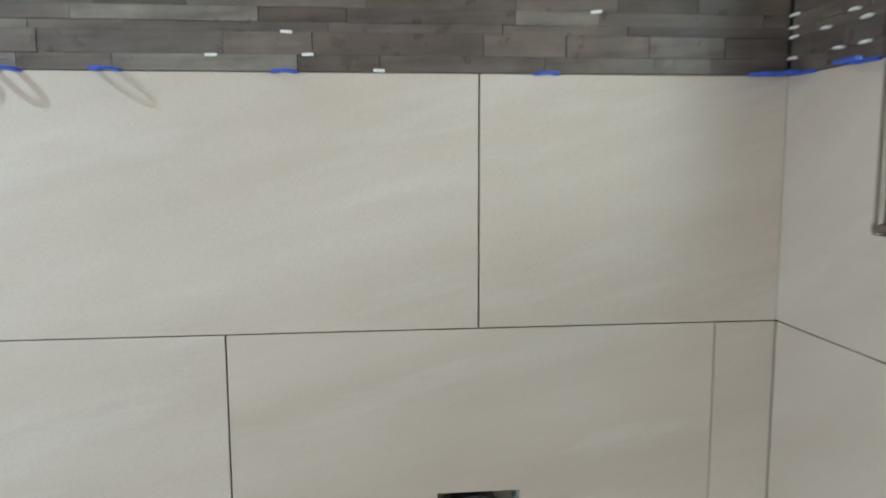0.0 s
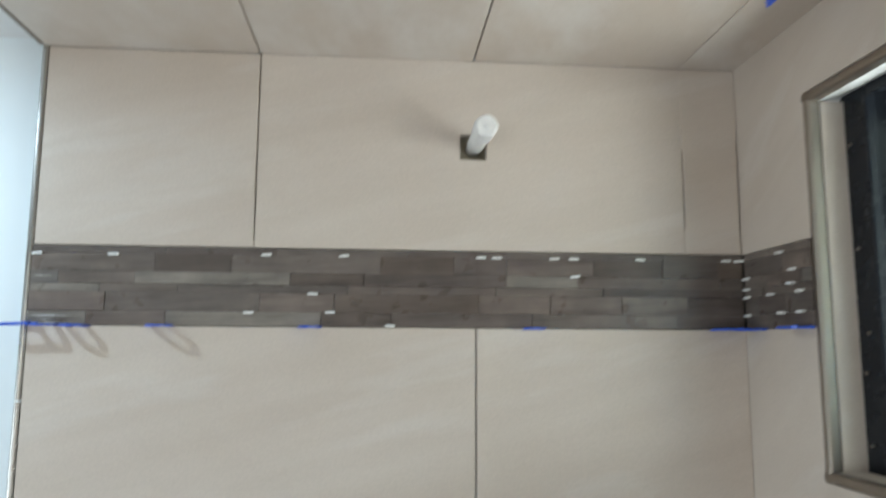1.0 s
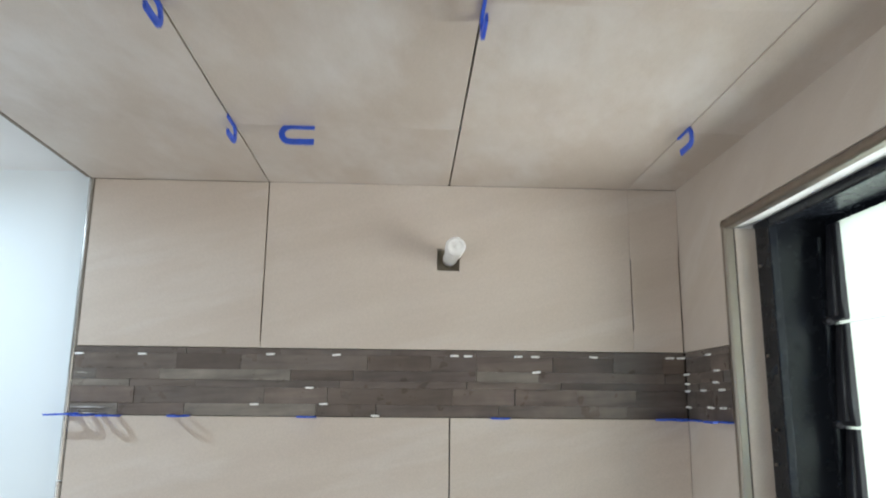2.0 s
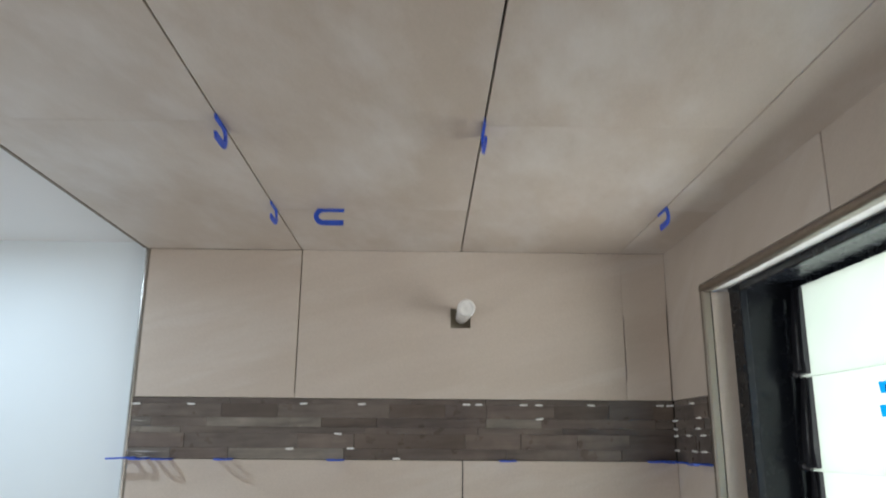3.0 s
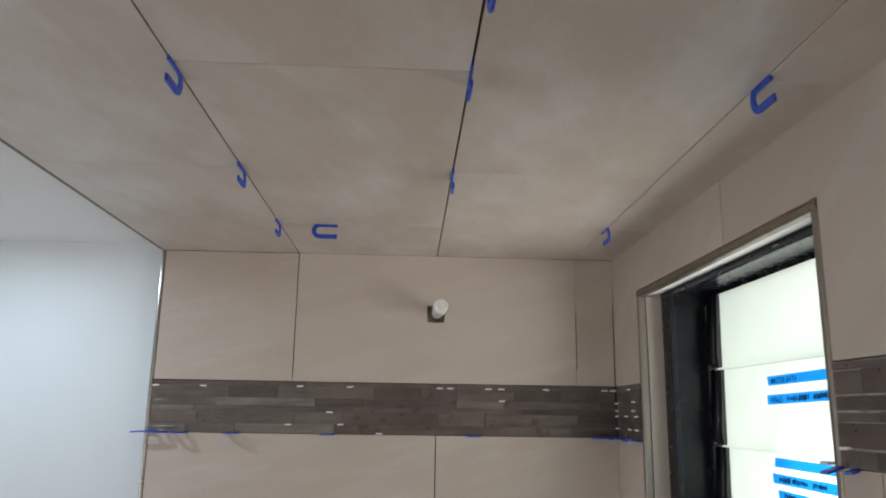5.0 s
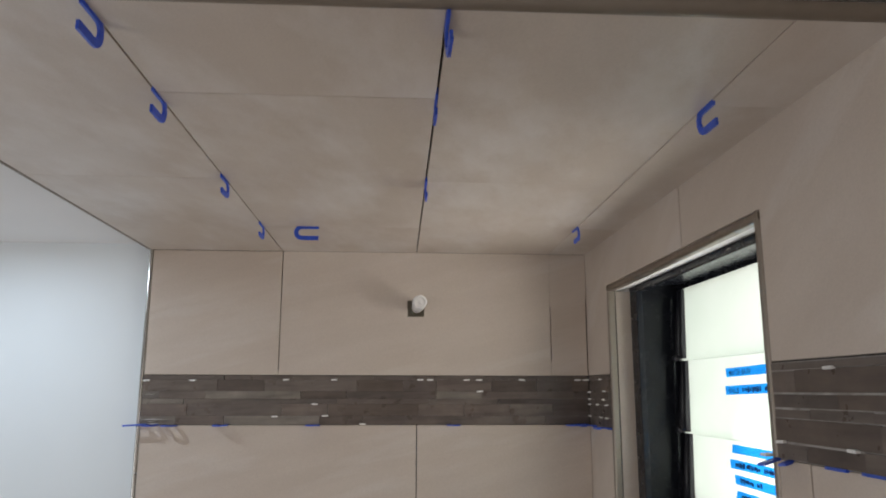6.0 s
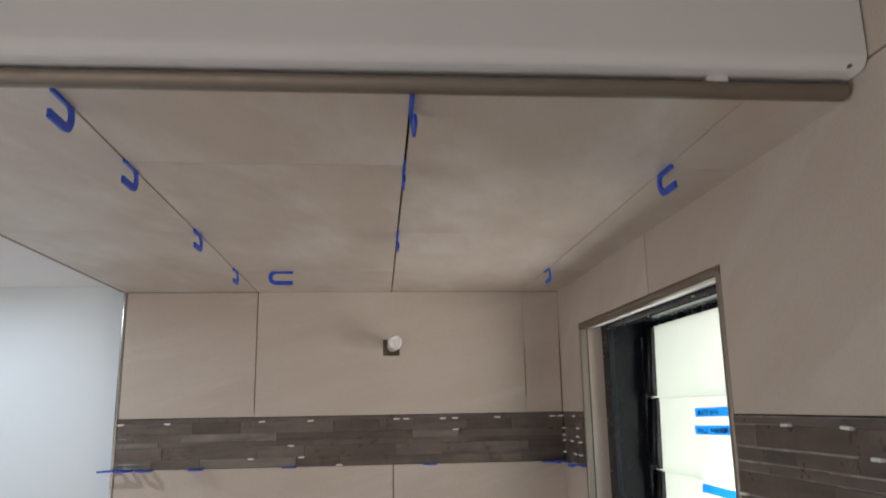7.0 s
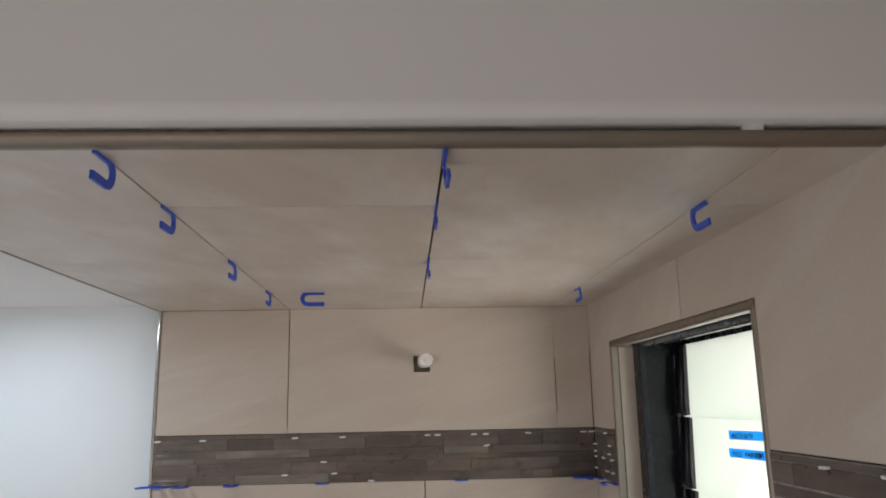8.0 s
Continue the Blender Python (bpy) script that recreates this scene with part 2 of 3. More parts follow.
tagged(link("floor", bm, FLOOR), "unseen mortar floor, lightened to bounce light up to the ceiling", "floor", kind="structure")

HOLE, VALVE = (0.101, 0.138, 1.986, 2.022), (0.072, 0.176, 1.146, 1.242)
bm = bmesh.new()
xs = [ROOM_L - 0.1, VALVE[0] - 0.01, VALVE[1] + 0.01, 0.66]
box(bm, xs[0], xs[1], 0.919, 1.03, 0, ROOM_Z)
box(bm, xs[2], xs[3], 0.919, 1.03, 0, ROOM_Z)
for z0, z1 in ((0, VALVE[2]), (VALVE[3] + 0.01, HOLE[2] - 0.006), (HOLE[3] + 0.006, ROOM_Z)):
    box(bm, xs[1], xs[2], 0.919, 1.03, z0, z1)
wall_back = tagged(link("wall_back", bm, COOL_LIT), "white painted wall tinted with its cool light, tiled in beige porcelain inside the shower", "wall", kind="structure")
bm = bmesh.new()
for z0, z1, yc in ((VALVE[2] - 0.02, VALVE[3] + 0.03, 1.0), (HOLE[2] - 0.02, HOLE[3] + 0.02, 0.927)):
    box(bm, xs[1] + 0.0005, xs[2] - 0.0005, yc, yc + 0.02, z0, z1)
part("cavity_board", bm, CAVITY, wall_back, "dusty board inside the wall cavity")
bm = bmesh.new()
box(bm, XL, VALVE[0] - 0.004, 0.9145, 0.9175, 0, 2.135)
box(bm, VALVE[1] + 0.004, 0.515, 0.9145, 0.9175, 0, 2.135)
for z0, z1 in ((0, VALVE[2]), (VALVE[3] + 0.004, HOLE[2] - 0.003), (HOLE[3] + 0.003, 2.135)):
    box(bm, VALVE[0] - 0.004, VALVE[1] + 0.004, 0.9145, 0.9175, z0, z1)
part("backer_board", bm, BACKER, wall_back, "dark backer board in the open joints")

bm = bmesh.new()
for y0, y1, z0, z1 in ((ROOM_F - 0.1, WY0 + 0.008, 0, ROOM_Z), (WY1 - 0.008, 0.919, 0, ROOM_Z), (WY0 + 0.008, WY1 - 0.008, 0, WZ0 + 0.008), (WY0 + 0.008, WY1 - 0.008, WZ1 + 0.006, ROOM_Z)):
    box(bm, 0.5155, 0.66, y0, y1, z0, z1)
wall_right = tagged(link("wall_right", bm, PAINT), "outer wall tiled in beige porcelain with a window", "wall", kind="structure")
bm = bmesh.new()
for y0, y1, z0, z1 in ((-0.9, WY0 + 0.006, 0, 2.45), (WY1 - 0.006, 0.9145, 0, 2.135), (WY0 + 0.006, WY1 - 0.006, 0, WZ0 + 0.006), (WY0 + 0.006, WY1 - 0.006, WZ1 - 0.006, 2.135)):
    box(bm, 0.5125, 0.5155, y0, y1, z0, z1)
part("backer_board", bm, BACKER, wall_right, "dark backer board in the open joints")

# Unseen left wall; its opening is added to let the side fill in.
bm = bmesh.new()
for y0, y1, z0, z1 in ((ROOM_F - 0.1, -1.27, 0, ROOM_Z), (-0.13, 0.919, 0, ROOM_Z), (-1.27, -0.13, 0, 0.42), (-1.27, -0.13, 1.58, ROOM_Z)):
    box(bm, ROOM_L - 0.1, ROOM_L, y0, y1, z0, z1)
tagged(link("wall_left", bm, PAINT), "unseen white wall of the room with an opening added for the side fill lamp", "wall", kind="structure")
# Unseen rear wall, opened only to hold the added fill lamp.
bm = bmesh.new()
for x0, x1, z0, z1 in ((ROOM_L, -1.25, 0, ROOM_Z), (-0.25, 0.5155, 0, ROOM_Z), (-1.25, -0.25, 2.2, ROOM_Z)):
    box(bm, x0, x1, ROOM_F - 0.1, ROOM_F, z0, z1)
tagged(link("wall_front", bm, PAINT), "unseen plain white wall with an opening added for the rear fill lamp", "wall", kind="structure")
bm = bmesh.new()
box(bm, ROOM_L - 0.1, 0.66, ROOM_F - 0.1, 1.03, ROOM_Z, ROOM_Z + 0.1)
tagged(link("ceiling_room", bm, PAINT), "plain white painted ceiling of the room", "ceiling", kind="structure")

# dropped soffit of painted plasterboard with a rounded lower edge
bm = bmesh.new()
r, yf, zb = 0.013, -0.212, 2.1455
rings = []
for x, sink in ((ROOM_L, 0.0125), (0.25, 0.0), (0.5015, 0.0)):
    prof = [(0.919, zb), (0.919, ROOM_Z), (yf, ROOM_Z)]
    prof.append((yf, zb - sink + r + 0.004))
    prof += [(yf + r - r * math.cos(radians(a)), zb - sink + r - r * math.sin(radians(a))) for a in range(0, 91, 10)]
    prof.append((yf + r + 0.004, zb - sink * 0.99))
    rings.append([bm.verts.new((x, y, z)) for y, z in prof])
for p, q in zip(rings, rings[1:]):
    for i in range(len(p)):
        bm.faces.new((p[i], p[(i + 1) % len(p)], q[(i + 1) % len(p)], q[i])).smooth = 3 <= i <= len(p) - 3
for ring in (rings[0][::-1], rings[-1]):
    bm.faces.new([bm.verts.new(v.co) for v in ring])
tagged(link("ceiling_soffit", bm, PAINT), "white painted dropped soffit with a bullnose lower edge", "soffit", kind="structure")

# tiled shower ceiling: columns of planks, tight cross joints, open long joints
bm = bmesh.new()
FRONT = -0.174
edges = [((-0.4525, -0.4645), (-0.1720, -0.1790)), ((-0.1698, -0.1768), (0.1187, 0.1188)), ((0.1214, 0.1210), (0.4108, 0.4195)), ((0.4120, 0.4203), (0.5036, 0.5036))]


def edge_at(pair, y):
    k = (y - FRONT) / (YB - FRONT)
    return pair[0] + (pair[1] - pair[0]) * k


for (left, right), cuts in zip(edges, ((0.33,), (0.0135, 0.648), (0.33,), (0.016, 0.64))):
    ys = [FRONT, *cuts, YB + 0.001]
    for v0, v1 in zip(ys, ys[1:]):
        lift = random.uniform(-0.0003, 0.0003)
        v0, v1 = v0 + (0.0012 if 0.01 < v0 < 0.014 else 0.0003), v1 - 0.0003
        slab(bm, [(edge_at(left, v0), v0), (edge_at(right, v0), v0), (edge_at(right, v1), v1), (edge_at(left, v1), v1)], on_ceiling, ZC + lift, ZC + 0.0105, 0.0004)
tagged(link("ceiling", bm, TILE_CEIL), "beige porcelain planks on the shower ceiling with open joints", "ceiling", kind="structure")
bm = bmesh.new()
box(bm, XL + 0.001, 0.5135, FRONT, 0.9145, ZC + 0.0106, ZC + 0.0152)
tagged(link("ceiling_backer", bm, BACKER), "dark backer board behind the ceiling tiles", "ceiling", kind="structure")


# ---- metal edge trims ----
def trim(name, prof, a, c, side, up, mat, label):
    b2 = bmesh.new()
    sweep(b2, prof, a, c, side, up)
    return tagged(link(name, b2, mat), label, "trim", kind="structure")


EDGE = rounded(0.0085, 0.0165, 0.0035)
trim("trim_left", EDGE, (XL - 0.0085, 0.919, 0.0), (XL - 0.0085, 0.919, 1.655), (1, 0, 0), (0, -1, 0), CHROME, "bright metal edge trim at the end of the tiled wall")
trim("trim_left_upper", EDGE, (XL - 0.0083, 0.919, 1.657), (XL - 0.0083, 0.919, 2.1435), (1, 0, 0), (0, -1, 0), CHROME, "bright metal edge trim at the end of the tiled wall")
trim("trim_ceiling_left", rounded(0.0065, 0.0155, 0.003), (-0.4608, FRONT - 0.012, 2.1453), (-0.4725, 0.9022, 2.1453), (1, 0, 0), (0, 0, -1), NICKEL, "thin metal edge trim along the tiled ceiling")
NOSE = [(0.0048 + 0.0098 * math.sin(radians(a)), 0.0022 + 0.0098 * math.cos(radians(a))) for a in range(0, 91, 9)]
trim("trim_ceiling_front", [(0, 0), (0, 0.0105), (0.002, 0.0119), *NOSE, (0.0142, 0.0008), (0.0134, 0)],
     (XL - 0.012, FRONT + 0.002, 2.1396), (0.4985, FRONT, 2.1408), (0, -1, 0), (0, 0, -1), NICKEL, "satin metal nosing along the front edge of the tiled ceiling")
bm = bmesh.new()
box(bm, 0.372, 0.391, -0.187, -0.176, 2.1406, 2.1458)
tagged(link("tile_wedge", bm, WHITE, bevel=0.0006), "small white plastic wedge above the metal ceiling nosing", "tile wedge")
bm = bmesh.new()
box(bm, 0.4865, 0.4895, -0.2088, -0.203, 2.1468, 2.1486)
tagged(link("plaster_clip", bm, NICKEL, bevel=0.0004), "small metal clip on the edge of the soffit", "clip")

# ---- window ----
window = tagged(new("window_1"), "black-framed louvre window with frosted glass slats", "window", kind="structure")
TW = 0.0125
miter = rounded(TW, 0.0135, 0.0045)


def frame_side(pieces):
    for name, a, c, side in pieces:
        b2 = bmesh.new()
        sweep(b2, miter, a, c, side, (-1, 0, 0))
        part(name, b2, NICKEL, window, "satin metal tile trim round the opening")


XF = 0.5145
frame_side([("edge_trim", (XF, WY1, WZ0), (XF, WY1, WZ1), (0, -1, 0)), ("edge_trim", (XF, WY0, WZ0), (XF, WY0, WZ1), (0, 1, 0)),
            ("edge_trim", (XF, WY0, WZ1), (XF, WY1, WZ1), (0, 0, -1)), ("edge_trim", (XF, WY0, WZ0), (XF, WY1, WZ0), (0, 0, 1))])
a0, a1, c0, c1 = WY0 + TW, WY1 - TW, WZ0 + TW, WZ1 - TW
bm = bmesh.new()
box(bm, XF + 0.0002, 0.52, a1 + 0.002, a1 + 0.0045, c0, c1)
part("joint", bm, BACKER, window, "dark open joint")
for name, b0, label in (("reveal", (XF + 0.0022, 0.5475, a1, a1 + 0.006, c0, c1), "pale tiled reveal"), ("reveal", (XF, 0.5475, a0 - 0.006, a0, c0, c1), "pale tiled reveal"),
                        ("sill", (XF, 0.5475, a0 - 0.006, a1 + 0.006, c0 - 0.006, c0), "pale tiled sill")):
    bm = bmesh.new()
    box(bm, *b0)
    part(name, bm, TILE_RIGHT, window, label, 0.0006)
bm = bmesh.new()
sweep(bm, [(XF, c1), (0.5475, c1 + 0.0065), (0.5475, c1 + 0.016), (XF, c1 + 0.012)], (0, a0 - 0.006, 0), (0, a1 + 0.006, 0), (1, 0, 0), (0, 0, 1))
part("reveal_head", bm, SKIM, window, "white skimmed head of the opening", 0.0006)
# black aluminium frame: front lip, deep channel, stops; jamb width and the height of the head's lower edge
for x0, x1, w, head in ((0.546, 0.558, 0.0395, 2.0155), (0.558, 0.64, 0.0165, 2.0310), (0.64, 0.657, 0.03, 2.0190)):
    for name, b0 in (("jamb", (x0, x1, a1 - w, a1 + 0.012, c0 - 0.01, 2.044)), ("jamb", (x0, x1, a0 - 0.012, a0 + w, c0 - 0.01, 2.044)),
                     ("head", (x0, x1, a0 + w, a1 - w, head, 2.044)), ("bottom_rail", (x0, x1, a0 + w, a1 - w, c0 - 0.01, c0 + min(w, 0.022)))):
        bm = bmesh.new()
        box(bm, *b0)
        piece = part(name, bm, BLACK, window, "glossy black aluminium frame", 0.0022 if x0 < 0.55 else 0.0012)
        if name == "jamb" and x0 < 0.55 and b0[2] > 0.5:
            far_jamb = piece
        if name == "head" and x0 < 0.55:
            front_head = piece
# slats held in black clips at either end
SLATS = [(2.022, 1.882), (1.888, 1.7475), (1.7535, 1.606)]
for zt, zb2 in SLATS:
    bm = bmesh.new()
    sweep(bm, [(0.6355, zt), (0.6415, zt), (0.6295, zb2), (0.6235, zb2)], (0, a0 + 0.03, 0), (0, 0.682, 0), (1, 0, 0), (0, 0, 1))
    slat = part("louvre_slat", bm, GLASS, window, "frosted glass slat lit from outside", 0.0008)
    slat.visible_shadow = False
    for y_wall, y_top, y_low in ((0.6895, 0.667, 0.646), (a0 + 0.017, a0 + 0.04, a0 + 0.06)):
        bm = bmesh.new()
        ends = []
        for y_of in ((y_wall, y_wall), (y_top, y_low)):
            ends.append([bm.verts.new((x, y_of[0] + (y_of[1] - y_of[0]) * (zt - z) / (zt - zb2), z)) for x, z in
                         ((0.629, zt - 0.002), (0.648, zt - 0.002), (0.640, zb2 + 0.004), (0.617, zb2 + 0.004), (0.6175, zb2 + 0.03))])
        for i in range(5):
            bm.faces.new((ends[0][i], ends[0][(i + 1) % 5], ends[1][(i + 1) % 5], ends[1][i]))
        bm.faces.new(ends[0][::-1])
        bm.faces.new(ends[1])
        part("slat_clip", bm, RUBBER, slat, "black plastic slat holder", 0.002)
        bm = bmesh.new()
        inner, outer = (y_wall + 2 * y_top) / 3, (y_wall + 2 * y_low) / 3
        ends = []
        for y, x, z, rad in ((inner, 0.6275, zt - 0.006, 0.0022), ((inner + outer) / 2, 0.6205, (zt + zb2) / 2, 0.0034), (outer, 0.6150, zb2 + 0.010, 0.0034)):
            ends.append([bm.verts.new((x + rad * math.cos(math.tau * i / 10), y + rad * math.sin(math.tau * i / 10), z)) for i in range(10)])
        for p, q in zip(ends, ends[1:]):
            for i in range(10):
                bm.faces.new((p[i], p[(i + 1) % 10], q[(i + 1) % 10], q[i]))
        bm.faces.new(ends[0][::-1])
        bm.faces.new(ends[-1])
        part("clip_ridge", bm, RUBBER, slat, "rounded ridge of the slat holder", 0, True)
    for yy in (0.683,):
        bm = bmesh.new()
        bmesh.ops.create_cone(bm, cap_ends=True, segments=14, radius1=0.0065, radius2=0.0055, depth=0.012, matrix=pose(0.618, yy, zb2 + 0.006, 90, 0, 0))
        part("pivot", bm, RUBBER, slat, "black slat pivot", 0, True)
bm = bmesh.new()
box(bm, 0.6125, 0.618, 0.684, 0.692, c0 + 0.02, c1 - 0.02)
part("operator_bar", bm, BLACK, window, "black bar that joins the slats", 0.0008)
for zz, yy in ((1.842, 0.7125), (1.966, 0.714), (1.70, 0.713), (1.745, 0.7045), (1.62, 0.712)):
    bm = bmesh.new()
    bmesh.ops.create_cone(bm, cap_ends=True, segments=12, radius1=0.0024, radius2=0.0018, depth=0.003, matrix=pose(0.545, yy, zz, 0, 90, 0))
    part("screw", bm, NICKEL, far_jamb, "small bright screw head")
for yy, wide in ((0.272, 0.009),):
    bm = bmesh.new()
    bmesh.ops.create_icosphere(bm, subdivisions=2, radius=1.0, matrix=pose(0.5457, yy, 2.0225) @ Matrix.Diagonal((0.0007, wide, 0.0018, 1)))
    part("grey_dab", bm, BEDDING, front_head, "small grey dab on the frame", 0, True)

# ---- masking tape on the slats ----
def slat_x(z):
    for zt, zb2 in SLATS:
        if zb2 <= z:
            return 0.6235 + (z - zb2) / (zt - zb2) * 0.012
    return 0.6235


def lettering(words, height, parent, at, lean):
    cu = bpy.data.curves.new("lettering", "FONT")
    cu.body, cu.size, cu.shear, cu.offset = words, height, lean, 0.018 * height
    tmp = bpy.data.objects.new("lettering", cu)
    me = bpy.data.meshes.new_from_object(tmp)
    bpy.data.objects.remove(tmp)
    me.materials.append(INK)
    ob = new("lettering", me)
    ob.matrix_world = at
    ob.parent = parent
    ob.matrix_parent_inverse = Matrix.Identity(4)
    return ob


def tape(y_left, y_right, z_left, z_right, h, words, bars, label):
    """A strip with torn ends, its writing in felt pen; a second line of bars where the words cannot be made out."""
    b2 = bmesh.new()
    n = 14
    ring = []
    for i in range(n + 1):
        y = y_left + (y_right - y_left) * i / n
        zc = z_left + (z_right - z_left) * i / n
        ring.append((y, zc))
    top, low = [], []
    for i, (y, zc) in enumerate(ring):
        dy = random.uniform(-0.003, 0.003) if i in (0, n) else 0
        for lst, zz, dd in ((top, zc, dy), (low, zc - h, -dy)):
            x = slat_x(zz) - 0.0009 - (0.0008 if i in (0, n) else random.uniform(0, 0.0002))
            lst.append((b2.verts.new((x, y + dd, zz)), b2.verts.new((x + 0.0004, y + dd, zz))))
    for i in range(n):
        for k in (0, 1):
            b2.faces.new((top[i][k], top[i + 1][k], low[i + 1][k], low[i][k]))
        b2.faces.new((top[i][0], top[i][1], top[i + 1][1], top[i + 1][0]))
        b2.faces.new((low[i][0], low[i][1], low[i + 1][1], low[i + 1][0]))
    for i in (0, n):
        b2.faces.new((top[i][0], top[i][1], low[i][1], low[i][0]))
    strip = tagged(link("painters_tape", b2, TAPE), label, "tape", "tape strips on the window")
    tilt = math.degrees(math.atan2(z_right - z_left, y_left - y_right))
    z0 = z_left - h * 0.82
    if words:
        m = pose(slat_x(z0) - 0.0022, y_left - 0.012, z0, 90, 0, -90) @ pose(0, 0, 0, 0, 0, tilt)
        lettering(words, h * 0.82, strip, m, 0.15)
    for u0, u1 in bars:
        b3 = bmesh.new()
        k = u0
        while k < u1:
            wide = random.uniform(0.0015, 0.0045)
            tall = h * random.uniform(0.14, 0.3)
            zz = z_left + (z_right - z_left) * k / max(0.001, y_left - y_right) - h * random.uniform(0.45, 0.55)
            box(b3, slat_x(zz) - 0.0024, slat_x(zz) - 0.0018, y_left - k - wide, y_left - k, zz - tall, zz + tall)
            k += wide + random.uniform(0.0012, 0.003)
        part("ink_bars", b3, INK, strip)
    return strip


tape(0.497, 0.205, 1.863, 1.869, 0.0145, "MASTER BATH", (), "blue painter's tape lettered MASTER BATH on frosted glass")
tape(0.497, 0.190, 1.834, 1.841, 0.0145, "WALLS", ((0.062, 0.066), (0.070, 0.092), (0.095, 0.122), (0.135, 0.175)), "blue painter's tape with handwriting on frosted glass")
tape(0.496, 0.330, 1.7398, 1.7388, 0.0135, "", (), "plain blue painter's tape strip on frosted glass")
tape(0.502, 0.250, 1.716, 1.7145, 0.0140, "", ((0.02, 0.05), (0.058, 0.10), (0.115, 0.15)), "blue painter's tape with faint handwriting on frosted glass")
tape(0.484, 0.240, 1.693, 1.690, 0.0140, "", ((0.02, 0.062), (0.075, 0.09)), "blue painter's tape with faint handwriting on frosted glass")
tape(0.478, 0.260, 1.669, 1.668, 0.0140, "", ((0.02, 0.07),), "blue painter's tape with faint handwriting on frosted glass")

# ---- shower pipe stub and valve in the wall ----
base, tip = Vector((0.1215, 0.926, 2.0065)), Vector((0.1262, 0.814, 2.0085))
way = (tip - base).normalized()
stub = tagged(new("pipe_stub"), "white taped water pipe stub capped for the shower arm", "pipe")
stub.location = base
bm = bmesh.new()
rings, segs = [], 20
u = way.orthogonal().normalized()
w = way.cross(u)
length = (tip - base).length
stations = [(0.0, 0.0105), (0.02, 0.0105), (0.024, 0.0122), (0.05, 0.0120), (0.064, 0.0127), (length - 0.03, 0.0125)]
for s, rad in stations:
    rings.append([bm.verts.new(way * s + (u * math.cos(math.tau * i / segs) + w * math.sin(math.tau * i / segs)) * rad * random.uniform(0.97, 1.03)) for i in range(segs)])
for p, q in zip(rings, rings[1:]):
    for i in range(segs):
        bm.faces.new((p[i], p[(i + 1) % segs], q[(i + 1) % segs], q[i]))
bm.faces.new(rings[0][::-1])
bm.faces.new(rings[-1])
part("pipe", bm, PIPE, stub, "white pipe wound with tape", 0, True)
bm = bmesh.new()
rings = []
for s, rad in ((length - 0.034, 0.0128), (length - 0.032, 0.0150), (length - 0.004, 0.0153), (length - 0.0012, 0.0145), (length, 0.0125), (length, 0.0098), (length - 0.0016, 0.0090), (length - 0.0016, 0.0036), (length - 0.0002, 0.0028)):
    rings.append([bm.verts.new(way * s + (u * math.cos(math.tau * i / segs) + w * math.sin(math.tau * i / segs)) * rad * (1.03 if i % 4 == 0 else random.uniform(0.98, 1.0))) for i in range(segs)])
for p, q in zip(rings, rings[1:]):
    for i in range(segs):
        bm.faces.new((p[i], p[(i + 1) % segs], q[(i + 1) % segs], q[i]))
bm.faces.new(rings[0][::-1])
bm.faces.new(rings[-1])
part("cap", bm, PIPE, stub, "round white end cap with a fluted rim")

valve = tagged(new("shower_valve"), "rough-in shower valve in a square cutout", "valve")
valve.location = (0.124, 0.96, 1.185)
bm = bmesh.new()
bmesh.ops.create_cone(bm, cap_ends=True, segments=28, radius1=0.036, radius2=0.033, depth=0.05, matrix=pose(0, 0.01, 0, 90, 0, 0))
part("plaster_guard", bm, RUBBER, valve, "round dark plastic guard", 0.002)
bm = bmesh.new()
bmesh.ops.create_cone(bm, cap_ends=True, segments=20, radius1=0.014, radius2=0.012, depth=0.03, matrix=pose(0, -0.022, 0, 90, 0, 0))
part("spindle", bm, BRASS, valve, "brass spindle", 0.001)
bm = bmesh.new()
box(bm, -0.03, 0.03, 0.026, 0.0405, -0.03, 0.03)
part("valve_body", bm, BRASS, valve, "brass valve body", 0.003)

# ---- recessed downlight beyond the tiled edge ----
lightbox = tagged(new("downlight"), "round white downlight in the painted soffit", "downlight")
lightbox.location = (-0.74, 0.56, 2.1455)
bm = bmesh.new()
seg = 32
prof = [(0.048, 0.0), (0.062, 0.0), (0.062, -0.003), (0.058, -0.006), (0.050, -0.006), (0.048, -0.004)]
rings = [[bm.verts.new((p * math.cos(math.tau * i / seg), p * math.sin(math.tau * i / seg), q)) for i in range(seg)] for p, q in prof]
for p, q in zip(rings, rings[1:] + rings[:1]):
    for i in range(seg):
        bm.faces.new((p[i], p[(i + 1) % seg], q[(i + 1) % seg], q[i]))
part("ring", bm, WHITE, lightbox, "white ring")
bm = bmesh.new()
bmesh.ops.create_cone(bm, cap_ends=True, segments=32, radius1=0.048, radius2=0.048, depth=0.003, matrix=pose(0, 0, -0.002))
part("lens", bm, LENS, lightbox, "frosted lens")


